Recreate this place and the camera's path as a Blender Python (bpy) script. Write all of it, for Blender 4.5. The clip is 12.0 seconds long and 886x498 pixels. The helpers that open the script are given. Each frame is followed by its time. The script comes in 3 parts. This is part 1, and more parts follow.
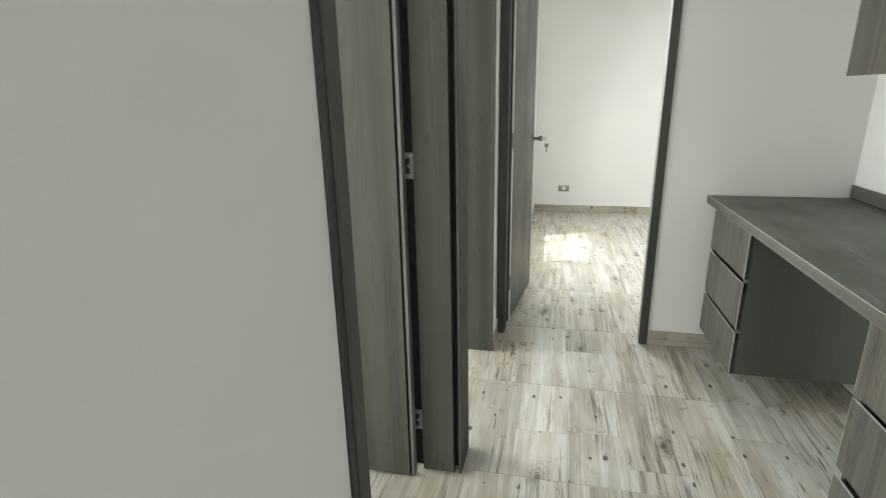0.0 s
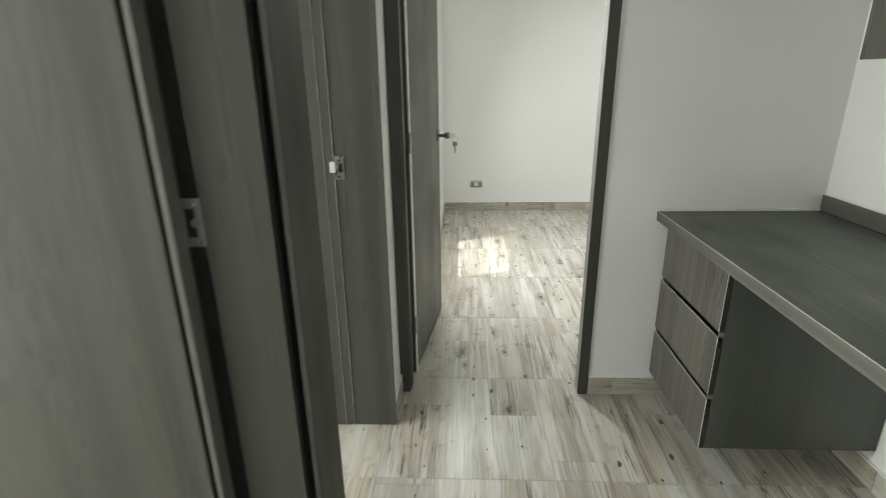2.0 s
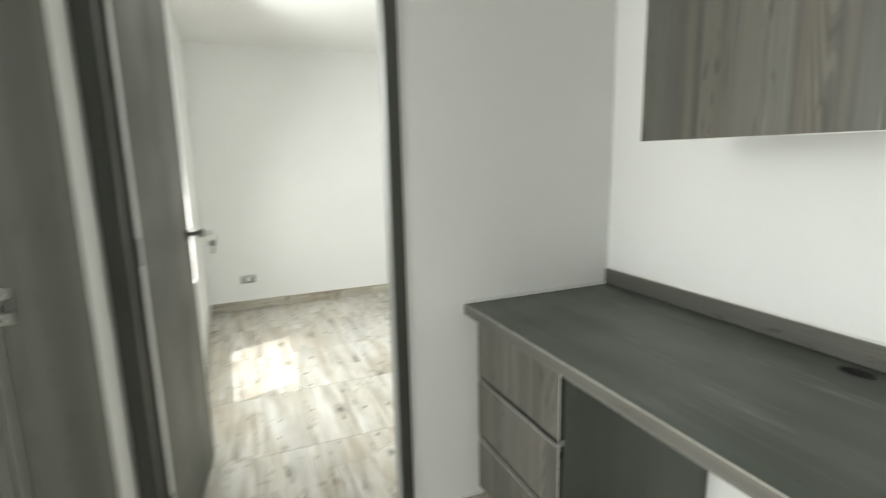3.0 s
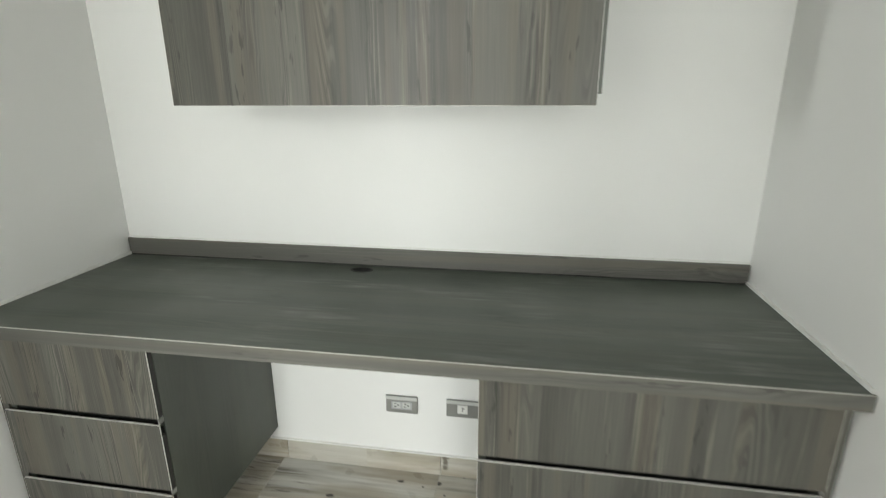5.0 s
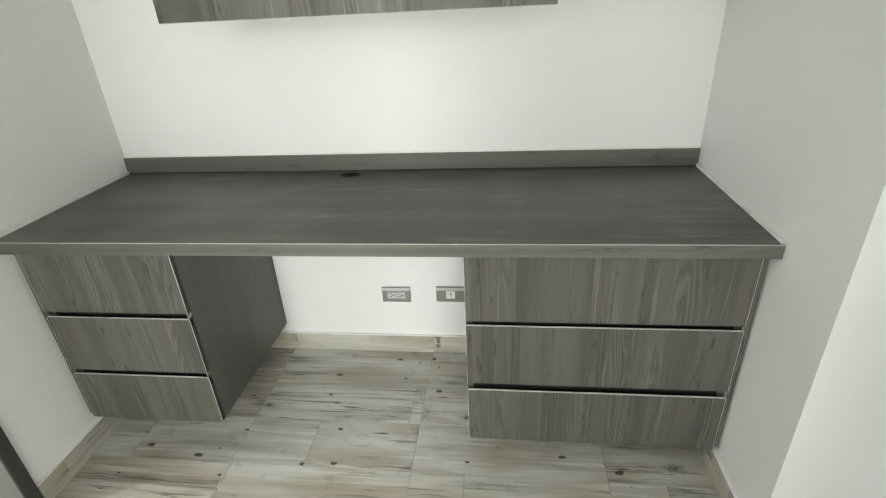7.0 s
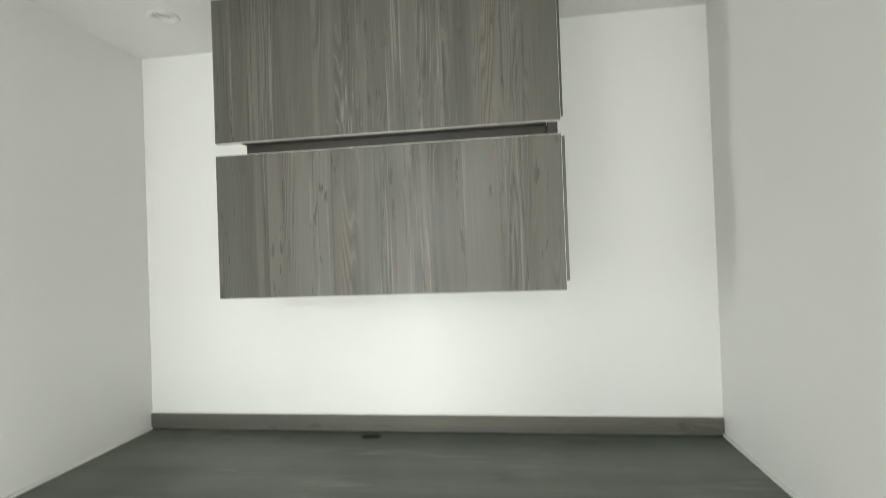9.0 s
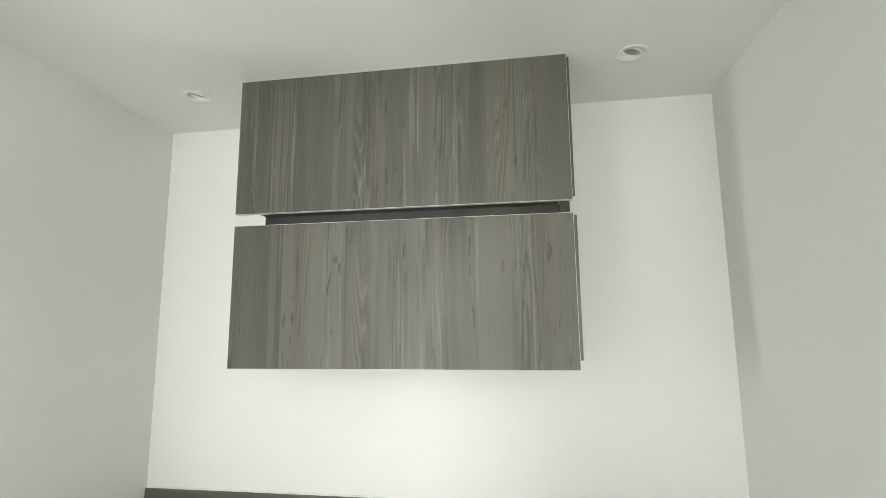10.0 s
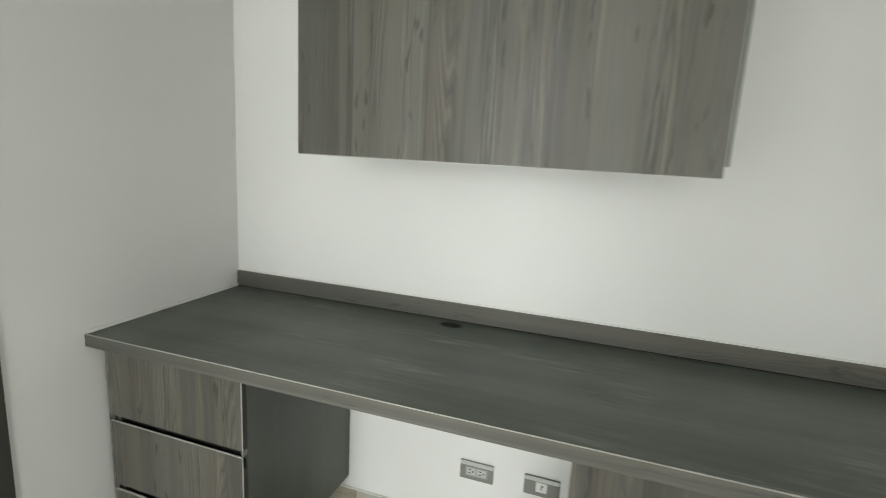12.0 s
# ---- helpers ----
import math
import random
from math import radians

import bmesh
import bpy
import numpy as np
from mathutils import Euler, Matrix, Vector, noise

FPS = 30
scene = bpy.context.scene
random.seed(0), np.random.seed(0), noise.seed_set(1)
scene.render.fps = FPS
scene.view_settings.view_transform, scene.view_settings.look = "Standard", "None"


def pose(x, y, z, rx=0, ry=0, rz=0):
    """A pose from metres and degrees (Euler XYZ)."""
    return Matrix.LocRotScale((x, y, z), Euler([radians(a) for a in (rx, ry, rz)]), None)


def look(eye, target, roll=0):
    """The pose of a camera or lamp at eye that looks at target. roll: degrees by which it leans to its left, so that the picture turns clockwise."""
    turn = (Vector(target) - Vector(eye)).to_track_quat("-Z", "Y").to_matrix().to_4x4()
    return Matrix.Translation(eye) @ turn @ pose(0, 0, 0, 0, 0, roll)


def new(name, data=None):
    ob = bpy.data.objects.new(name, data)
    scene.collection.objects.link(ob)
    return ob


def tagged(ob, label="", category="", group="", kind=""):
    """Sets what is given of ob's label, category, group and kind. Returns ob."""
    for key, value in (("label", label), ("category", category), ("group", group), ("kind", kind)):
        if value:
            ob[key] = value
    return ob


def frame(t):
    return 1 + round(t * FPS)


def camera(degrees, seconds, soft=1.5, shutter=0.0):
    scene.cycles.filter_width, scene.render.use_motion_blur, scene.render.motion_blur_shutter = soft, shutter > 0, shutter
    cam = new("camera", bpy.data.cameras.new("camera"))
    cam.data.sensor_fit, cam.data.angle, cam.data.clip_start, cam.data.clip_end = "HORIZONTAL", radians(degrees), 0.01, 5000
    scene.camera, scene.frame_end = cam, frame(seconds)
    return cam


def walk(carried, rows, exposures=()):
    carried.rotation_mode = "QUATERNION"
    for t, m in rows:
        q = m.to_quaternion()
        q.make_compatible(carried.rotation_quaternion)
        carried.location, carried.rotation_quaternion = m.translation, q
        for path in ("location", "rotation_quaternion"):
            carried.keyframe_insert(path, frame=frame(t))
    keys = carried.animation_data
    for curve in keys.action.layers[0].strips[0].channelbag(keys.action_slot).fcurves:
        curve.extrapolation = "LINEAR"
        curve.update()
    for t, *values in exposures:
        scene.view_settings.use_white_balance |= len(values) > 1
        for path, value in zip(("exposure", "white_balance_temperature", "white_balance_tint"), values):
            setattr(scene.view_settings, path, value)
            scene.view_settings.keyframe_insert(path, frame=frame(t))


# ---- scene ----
cam = camera(82.4, 12.0, soft=0.6, shutter=0.5)
PATH = [
    (0, (0.559, 0.59, 1.282), (0.141, 2.458, 0.703), -1.1),
    (0.5, (0.522, 0.691, 1.29), (0.255, 2.572, 0.668), -3.1),
    (1, (0.558, 0.891, 1.29), (0.342, 2.772, 0.646), -2.6),
    (1.5, (0.58, 1.09, 1.291), (0.386, 2.971, 0.642), -1.3),
    (2, (0.554, 1.309, 1.294), (0.466, 3.2, 0.651), -0.8),
    (2.5, (0.542, 1.49, 1.298), (0.766, 3.385, 0.699), -1.4),
    (3, (0.585, 1.702, 1.297), (1.34, 3.518, 0.935), -1.3),
    (3.5, (0.645, 1.845, 1.308), (1.982, 3.294, 0.968), 0.4),
    (3.7, (0.628, 1.841, 1.295), (2.192, 3.049, 0.987), 1.2),
    (5.3, (0.269, 1.789, 1.344), (2.153, 2.048, 0.725), 0.0),
    (5.5, (0.229, 1.776, 1.344), (2.104, 2.037, 0.698), -0.3),
    (6, (0.194, 1.79, 1.353), (2.012, 2.047, 0.56), -2.0),
    (6.5, (0.178, 1.793, 1.344), (1.948, 2.035, 0.446), -2.8),
    (6.7, (0.174, 1.798, 1.347), (1.932, 2.023, 0.419), -3.0),
    (8.3, (0.143, 1.788, 1.398), (2.099, 2.062, 1.085), -2.7),
    (8.5, (0.132, 1.793, 1.399), (2.103, 2.076, 1.215), -2.5),
    (9, (0.113, 1.804, 1.43), (2.094, 2.081, 1.451), -2.1),
    (9.5, (0.11, 1.8, 1.442), (2.072, 2.094, 1.698), -1.2),
    (10, (0.112, 1.807, 1.439), (2.064, 2.117, 1.741), -0.5),
    (10.5, (0.128, 1.81, 1.423), (2.08, 2.136, 1.71), -0.1),
    (11, (0.163, 1.801, 1.403), (2.131, 2.156, 1.363), 1.1),
    (11.5, (0.211, 1.803, 1.371), (2.141, 2.269, 1.13), 1.9),
    (11.7, (0.25, 1.821, 1.351), (2.16, 2.332, 1.05), 2.3),
    (12, (0.353, 1.862, 1.342), (2.214, 2.492, 0.97), 3.1),
]
walk(cam, [(t, look(eye, target, roll)) for t, eye, target, roll in PATH],
     [(0, -0.17), (0.5, -0.25), (1.0, -0.26), (2, -0.52), (2.5, -0.6), (3.0, -0.22), (3.5, -0.22), (5.5, -0.21), (6.5, -0.14), (8.5, -0.09), (9.5, 0.01), (10.5, 0.01), (11, -0.17), (11.5, -0.40), (12, -0.38)])


# ---------------------------------------------------------------- light
world = bpy.data.worlds.new("sky")
scene.world = world
world.use_nodes = True
sky = world.node_tree.nodes.new("ShaderNodeTexSky")
sky.sky_type, sky.sun_disc = "NISHITA", False
sky.sun_elevation, sky.sun_rotation = radians(72), radians(-112)
background = world.node_tree.nodes["Background"]
background.inputs["Strength"].default_value = 0.12
world.node_tree.links.new(sky.outputs[0], background.inputs["Color"])

sun = new("sun", bpy.data.lights.new("sun", "SUN"))
sun.data.energy, sun.data.angle, sun.data.color = 5.0, radians(0.5), (1.0, 0.96, 0.9)
sun.matrix_world = look((-0.30, -0.12, 1), (0, 0, 0))


def window_light(name, place, towards, width, height, watts):
    """The sky's light in the opening of a window."""
    lamp = bpy.data.lights.new(name, "AREA")
    lamp.shape, lamp.size, lamp.size_y, lamp.energy = "RECTANGLE", width, height, watts
    lamp.color = (0.975, 1.0, 0.955)
    ob = new(name, lamp)
    ob.matrix_world = look(place, towards)
    return ob


ROOM_W = -1.9                           # inner face of the wall with the windows of the western rooms
WEST_A, WEST_B, LIVING, SOUTH, FAR_WEST = 53, 79, 16, 22, 62
window_light("window_light_a", (ROOM_W - 0.08, 1.425, 1.1), (0, 1.425, 0.9), 1.0, 1.9, WEST_A)
window_light("window_light_b", (ROOM_W - 0.08, 2.65, 1.1), (0, 2.65, 0.9), 0.85, 1.9, WEST_B)
# two added lamps light the hall from behind; their windows are unseen
window_light("added_light_living", (ROOM_W - 0.08, -0.85, 1.25), (0, -0.85, 1.25), 1.9, 1.7, LIVING)
window_light("added_light_south", (0.67, -2.1, 1.3), (0.67, 0, 1.3), 0.7, 1.6, SOUTH)
window_light("window_light_far", (0.225, 4.815, 1.4), (2.0, 4.1, 0.5), 0.34, 1.4, FAR_WEST)

# ---------------------------------------------------------------- materials


class Nodes:
    """A short way to write a node material."""

    def __init__(self, name, mat=None):
        self.mat = mat or bpy.data.materials.new(name)
        self.mat.use_nodes = True
        self.tree = self.mat.node_tree
        self.bsdf = self.tree.nodes["Principled BSDF"]

    def put(self, target, value):
        if isinstance(value, bpy.types.NodeSocket):
            self.tree.links.new(value, target)
        else:
            target.default_value = value

    def math(self, op, a, b=0.0, c=0.0):
        n = self.tree.nodes.new("ShaderNodeMath")
        n.operation = op
        for i, v in enumerate((a, b, c)):
            self.put(n.inputs[i], v)
        return n.outputs[0]

    def vec(self, op, a, b):
        n = self.tree.nodes.new("ShaderNodeVectorMath")
        n.operation = op
        self.put(n.inputs[0], a)
        self.put(n.inputs[1], b)
        return n.outputs[0]

    def coords(self):
        return self.tree.nodes.new("ShaderNodeTexCoord").outputs["Object"]

    def info(self):
        return self.tree.nodes.new("ShaderNodeObjectInfo").outputs["Random"]

    def noise(self, vector, scale, detail=2.0, rough=0.5, w=None):
        n = self.tree.nodes.new("ShaderNodeTexNoise")
        n.noise_dimensions = "3D" if w is None else "4D"
        self.put(n.inputs["Vector"], vector)
        if w is not None:
            self.put(n.inputs["W"], w)
        self.put(n.inputs["Scale"], scale)
        self.put(n.inputs["Detail"], detail)
        self.put(n.inputs["Roughness"], rough)
        return n.outputs[0]

    def white(self, a, b):
        n = self.tree.nodes.new("ShaderNodeTexWhiteNoise")
        n.noise_dimensions = "2D"
        c = self.tree.nodes.new("ShaderNodeCombineXYZ")
        self.put(c.inputs[0], a)
        self.put(c.inputs[1], b)
        self.tree.links.new(c.outputs[0], n.inputs["Vector"])
        return n.outputs["Value"]

    def step(self, value, low, high, to_low=0.0, to_high=1.0):
        n = self.tree.nodes.new("ShaderNodeMapRange")
        n.interpolation_type = "SMOOTHSTEP"
        for key, v in (("Value", value), ("From Min", low), ("From Max", high), ("To Min", to_low), ("To Max", to_high)):
            self.put(n.inputs[key], v)
        return n.outputs[0]

    def mix(self, factor, a, b, blend="MIX"):
        n = self.tree.nodes.new("ShaderNodeMix")
        n.data_type, n.blend_type = "RGBA", blend
        self.put(n.inputs["Factor"], factor)
        self.put(n.inputs[6], (*a, 1) if isinstance(a, tuple) else a)
        self.put(n.inputs[7], (*b, 1) if isinstance(b, tuple) else b)
        return n.outputs[2]

    def bump(self, height, strength, distance):
        n = self.tree.nodes.new("ShaderNodeBump")
        self.put(n.inputs["Height"], height)
        n.inputs["Strength"].default_value = strength
        n.inputs["Distance"].default_value = distance
        self.tree.links.new(n.outputs[0], self.bsdf.inputs["Normal"])

    def end(self, colour, rough, metal=0.0):
        self.put(self.bsdf.inputs["Base Color"], (*colour, 1) if isinstance(colour, tuple) else colour)
        self.put(self.bsdf.inputs["Roughness"], rough)
        self.bsdf.inputs["Metallic"].default_value = metal
        return self.mat


def paint(name, colour):
    """Rolled wall paint: faint roller relief, slight unevenness."""
    m = Nodes(name)
    p = m.coords()
    blotch = m.noise(p, 1.3, 3)
    tint = m.mix(m.step(blotch, 0.35, 0.7), tuple(c * 0.965 for c in colour), colour)
    m.bump(m.noise(p, 260, 2), 0.12, 0.002)
    return m.end(tint, 0.62)


def plain(name, colour, rough, metal=0.0):
    m = Nodes(name)
    p = m.coords()
    tint = m.mix(m.noise(p, 35, 3), tuple(c * 0.88 for c in colour), tuple(min(1, c * 1.1) for c in colour))
    return m.end(tint, m.step(m.noise(p, 60, 2), 0.2, 0.8, rough * 0.85, min(1, rough * 1.15)), metal)


def laminate(name, along, low, mid, high, gloss=0.42, contrast=1.0, shine=0.5):
    """Grey-brown wood laminate; along: 0, 1 or 2, the axis of the grain."""
    m = Nodes(name)
    p = m.vec("ADD", m.coords(), m.vec("MULTIPLY", (6.1, 4.3, 8.9), m.info()))

    def stretch(v, f):
        return m.vec("MULTIPLY", v, tuple(f if i == along else 1.0 for i in range(3)))

    # printed staves of uneven width, each with a tone and grain of its own
    dot = m.tree.nodes.new("ShaderNodeVectorMath")
    dot.operation = "DOT_PRODUCT"
    m.put(dot.inputs[0], p)
    dot.inputs[1].default_value = tuple(0.0 if i == along else 1.0 for i in range(3))
    across = dot.outputs["Value"]
    uneven = m.math("MULTIPLY", m.math("SINE", m.math("MULTIPLY", across, 23.0)), 0.3)
    stave = m.white(m.math("FLOOR", m.math("ADD", m.math("MULTIPLY", across, 9.0), uneven)), 0.37)
    if contrast >= 0.7:
        p = m.vec("ADD", p, m.vec("MULTIPLY", (1.7, 2.3, 3.1), stave))
    sway = m.math("SUBTRACT", m.noise(stretch(p, 0.3), 6, 2), 0.5)
    q = m.vec("ADD", p, m.vec("MULTIPLY", (0.028, 0.028, 0.028), sway))
    band = m.noise(stretch(p, 0.03), 9, 1.5, 0.5)
    zone = m.step(m.noise(stretch(q, 0.05), 12, 1.0, 0.5), 0.48, 0.6)
    line = m.noise(stretch(q, 0.016), 125, 2.5, 0.62)
    fibre = m.noise(stretch(q, 0.02), 300, 2, 0.6)
    wave = m.math("SUBTRACT", m.noise(stretch(p, 0.35), 26, 2), 0.5)
    u = m.vec("ADD", q, m.vec("MULTIPLY", (0.012, 0.012, 0.012), wave))
    field = m.noise(stretch(u, 0.07), 15, 1.0, 0.4)
    turns = m.math("SINE", m.math("MULTIPLY", field, 105))
    flame = m.step(m.noise(stretch(p, 0.09), 14, 1.5, 0.5), 0.52, 0.66)
    patch = m.step(m.noise(stretch(p, 0.12), 13, 1), 0.52, 0.62)
    fleck = m.step(m.noise(stretch(u, 0.17), 70, 2, 0.55), 0.60, 0.67)
    warm = m.step(m.noise(stretch(p, 0.03), 21, 1.0, 0.5), 0.5, 0.64)
    tone = m.mix(m.step(band, 0.38, 0.6), low, mid)
    if contrast >= 0.7:
        tone = m.mix(m.math("MULTIPLY", m.step(stave, 0.35, 0.9), 0.1), tone, high)
        tone = m.mix(m.math("MULTIPLY", m.step(stave, 0.35, 0.1), 0.2), tone, tuple(c * 0.6 for c in low))
    tone = m.mix(m.math("MULTIPLY", warm, 0.6 * contrast), tone, (mid[0] * 1.2, mid[1] * 1.06, mid[2] * 0.95))
    tone = m.mix(m.math("MULTIPLY", m.step(fibre, 0.4, 0.75), 0.14 * contrast), tone, high)
    bright = m.math("MULTIPLY", m.step(line, 0.55, 0.68), m.step(zone, 0, 1, 0.07, 0.6))
    tone = m.mix(m.math("MULTIPLY", bright, contrast), tone, high)
    dark = m.math("MULTIPLY", m.step(line, 0.46, 0.34), m.step(zone, 0, 1, 0.06, 0.55))
    deep = tuple(c * 0.5 for c in low)
    tone = m.mix(m.math("MULTIPLY", dark, contrast), tone, deep)
    tone = m.mix(m.math("MULTIPLY", m.math("MULTIPLY", m.step(turns, 0.5, 1.0), flame), 0.3 * contrast), tone, high)
    rings = m.step(turns, -0.4, -1.0)
    tone = m.mix(m.math("MULTIPLY", m.math("MULTIPLY", rings, flame), 0.4 * contrast), tone, deep)
    tone = m.mix(m.math("MULTIPLY", m.math("MULTIPLY", fleck, patch), 0.7 * contrast), tone, deep)
    hair = m.noise(stretch(q, 0.012), 420, 2, 0.7)
    tone = m.mix(m.math("MULTIPLY", m.math("MULTIPLY", m.step(hair, 0.6, 0.68), zone), 0.3 * contrast), tone, high)
    tone = m.mix(m.math("MULTIPLY", m.math("MULTIPLY", m.step(hair, 0.4, 0.33), zone), 0.3 * contrast), tone, deep)
    smear = m.noise(p, 3.0, 3)
    m.bump(m.math("SUBTRACT", line, m.math("MULTIPLY", rings, 0.2)), 0.12, 0.0008)
    m.bsdf.inputs["Specular IOR Level"].default_value = shine
    return m.end(tone, m.step(smear, 0.3, 0.7, gloss - 0.06, gloss + 0.1))


def dusty(mat, along):
    """Pale wiped smears of dust, lengthwise, over a laminate."""
    m = Nodes("", mat)
    was = m.bsdf.inputs["Base Color"].links[0].from_socket
    p = m.coords()
    v = m.vec("MULTIPLY", p, tuple(0.3 if i == along else 1.0 for i in range(3)))
    smear = m.step(m.noise(v, 7, 4, 0.6), 0.52, 0.74)
    streak = m.step(m.noise(m.vec("MULTIPLY", p, tuple(0.06 if i == along else 1.0 for i in range(3))), 60, 3, 0.6), 0.42, 0.62)
    grit = m.step(m.noise(p, 150, 2), 0.74, 0.78)
    dust = m.math("ADD", m.math("MULTIPLY", m.math("MULTIPLY", smear, streak), 0.48), m.math("MULTIPLY", grit, 0.4))
    m.put(m.bsdf.inputs["Base Color"], m.mix(dust, was, (0.27, 0.275, 0.255)))
    return mat


def printed_tile(name, along=1, strips=True):
    """Porcelain printed with bleached weathered planks, three to a tile; along: the axis of the grain."""
    m = Nodes(name)
    r = m.info()
    s = m.tree.nodes.new("ShaderNodeSeparateXYZ")
    m.put(s.inputs[0], m.coords())
    side, run = s.outputs[1 - along], s.outputs[along]
    c = m.tree.nodes.new("ShaderNodeCombineXYZ")
    for k, v in enumerate((side, run, s.outputs[2])):
        m.put(c.inputs[k], v)
    p = c.outputs[0]
    # three planks across, each cut once along its run
    strip = m.math("FLOOR", m.math("MULTIPLY", m.math("ADD", side, 0.3055), 4.911)) if strips else m.math("FLOOR", m.math("MULTIPLY", run, 1.7))
    where = m.math("MULTIPLY", m.math("SUBTRACT", m.white(strip, r), 0.5), 1.25)
    half = m.math("GREATER_THAN", run, where)
    plank = m.math("ADD", m.math("MULTIPLY", m.white(strip, m.math("ADD", r, 5.7)), 0.6), m.math("MULTIPLY", m.white(m.math("ADD", m.math("MULTIPLY", strip, 2.0), half), m.math("ADD", r, 3.3)), 0.4))
    other = m.white(m.math("ADD", m.math("MULTIPLY", strip, 2.0), half), m.math("ADD", r, 7.9))
    q = m.vec("ADD", p, m.vec("MULTIPLY", (3.1, 9.7, 5.3), m.math("ADD", m.math("MULTIPLY", plank, 7.0), m.math("MULTIPLY", r, 13.0))))
    sway = m.math("SUBTRACT", m.noise(m.vec("MULTIPLY", q, (1, 0.35, 1)), 7, 2), 0.5)
    w = m.vec("ADD", q, m.vec("MULTIPLY", (0.03, 0.0, 0.0), sway))

    def grain(vector, run_by, scale, detail=3, rough=0.6, seed=0.0):
        return m.noise(m.vec("MULTIPLY", vector, (1, run_by, 1)), scale, detail, rough, seed)

    white, cream, tan, grey = (0.6, 0.595, 0.56), (0.54, 0.512, 0.437), (0.445, 0.38, 0.268), (0.38, 0.372, 0.33)
    # long runs of cooler and warmer wood that carry on from tile to tile
    place = m.tree.nodes.new("ShaderNodeNewGeometry").outputs["Position"]
    runs = m.vec("MULTIPLY", place, (1, 0.1, 1) if along == 1 else (0.1, 1, 1))
    tone = m.math("ADD", m.math("MULTIPLY", plank, 0.4), m.math("MULTIPLY", m.noise(runs, 6.5, 2, 0.5), 0.6))
    base = m.mix(m.step(tone, 0.36, 0.6), cream, white)
    base = m.mix(m.math("MULTIPLY", m.step(m.noise(runs, 8.0, 3, 0.55, 3.0), 0.5, 0.64), 0.6), base, tan)
    base = m.mix(m.math("MULTIPLY", m.step(m.noise(runs, 10.0, 4, 0.6, 6.0), 0.52, 0.66), 0.7), base, (0.275, 0.255, 0.21))
    base = m.mix(m.math("MULTIPLY", m.step(plank, 0.6, 0.68), m.step(other, 0, 1, 0.1, 0.45)), base, tan)
    base = m.mix(m.math("MULTIPLY", m.step(plank, 0.72, 0.78), 0.35), base, grey)
    # soft brown weathering, long pale and dark streaks, fine grain gathered in zones
    base = m.mix(m.math("MULTIPLY", m.step(grain(q, 0.3, 5, 3, 0.55), 0.44, 0.64), 0.65), base, (0.38, 0.365, 0.32))
    base = m.mix(m.math("MULTIPLY", m.step(grain(q, 0.25, 8.5, 3, 0.5, 12.0), 0.47, 0.63), 0.75), base, (0.355, 0.31, 0.232))
    zone = m.step(grain(q, 0.17, 8, 3, 0.55, 7.0), 0.47, 0.6)
    dark_streak = m.step(grain(w, 0.04, 24, 5, 0.68, 4.0), 0.49, 0.64)
    base = m.mix(m.math("MULTIPLY", dark_streak, m.step(zone, 0, 1, 0.28, 0.85)), base, (0.225, 0.2, 0.155))
    base = m.mix(m.math("MULTIPLY", m.step(grain(w, 0.035, 34, 4, 0.65, 21.0), 0.5, 0.64), 0.45), base, (0.78, 0.775, 0.74))
    lines = grain(w, 0.026, 95, 4, 0.68)
    base = m.mix(m.math("MULTIPLY", m.step(lines, 0.54, 0.64), m.step(zone, 0, 1, 0.2, 0.85)), base, (0.12, 0.105, 0.083))
    murk = m.math("MULTIPLY", m.step(grain(w, 0.1, 13, 5, 0.72, 2.0), 0.56, 0.66), zone)
    base = m.mix(m.math("MULTIPLY", murk, 0.85), base, (0.12, 0.107, 0.086))
    crack = m.math("MULTIPLY", m.step(grain(w, 0.1, 40, 5, 0.7, 9.0), 0.6, 0.64), m.step(zone, 0, 1, 0.06, 1.0))
    base = m.mix(m.math("MULTIPLY", crack, 0.85), base, (0.07, 0.06, 0.048))

    def spots(scale, share, squeeze):
        v = m.tree.nodes.new("ShaderNodeTexVoronoi")
        v.voronoi_dimensions = "2D"
        m.put(v.inputs["Vector"], m.vec("MULTIPLY", w, (1, squeeze, 0)))
        v.inputs["Scale"].default_value = scale
        c = m.tree.nodes.new("ShaderNodeSeparateColor")
        m.put(c.inputs[0], v.outputs["Color"])
        rough = m.math("ADD", v.outputs["Distance"], m.math("MULTIPLY", m.math("SUBTRACT", m.noise(q, 42, 3), 0.5), 0.15))
        rough = m.math("MULTIPLY", rough, m.step(c.outputs[1], 0, 1, 0.8, 2.2))
        return rough, m.math("LESS_THAN", c.outputs[0], share)

    # pin knots
    far, some = spots(8.5, 0.7, 0.55)
    base = m.mix(m.math("MULTIPLY", m.math("MULTIPLY", m.step(far, 0.03, 0.075, 1.0, 0.0), some), 0.92), base, (0.03, 0.026, 0.02))
    # large knots with a ringed, stained surround
    far, some = spots(4.2, 0.5, 0.45)
    near = m.math("MULTIPLY", m.step(far, 0.05, 0.2, 1.0, 0.0), some)
    rings = m.step(m.math("SINE", m.math("MULTIPLY", far, 170)), 0.1, 1.0)
    base = m.mix(m.math("MULTIPLY", near, 0.5), base, (0.25, 0.225, 0.175))
    base = m.mix(m.math("MULTIPLY", m.math("MULTIPLY", near, rings), 0.7), base, (0.08, 0.066, 0.048))
    base = m.mix(m.math("MULTIPLY", m.math("MULTIPLY", m.step(far, 0.02, 0.06, 1.0, 0.0), some), 0.85), base, (0.04, 0.033, 0.026))
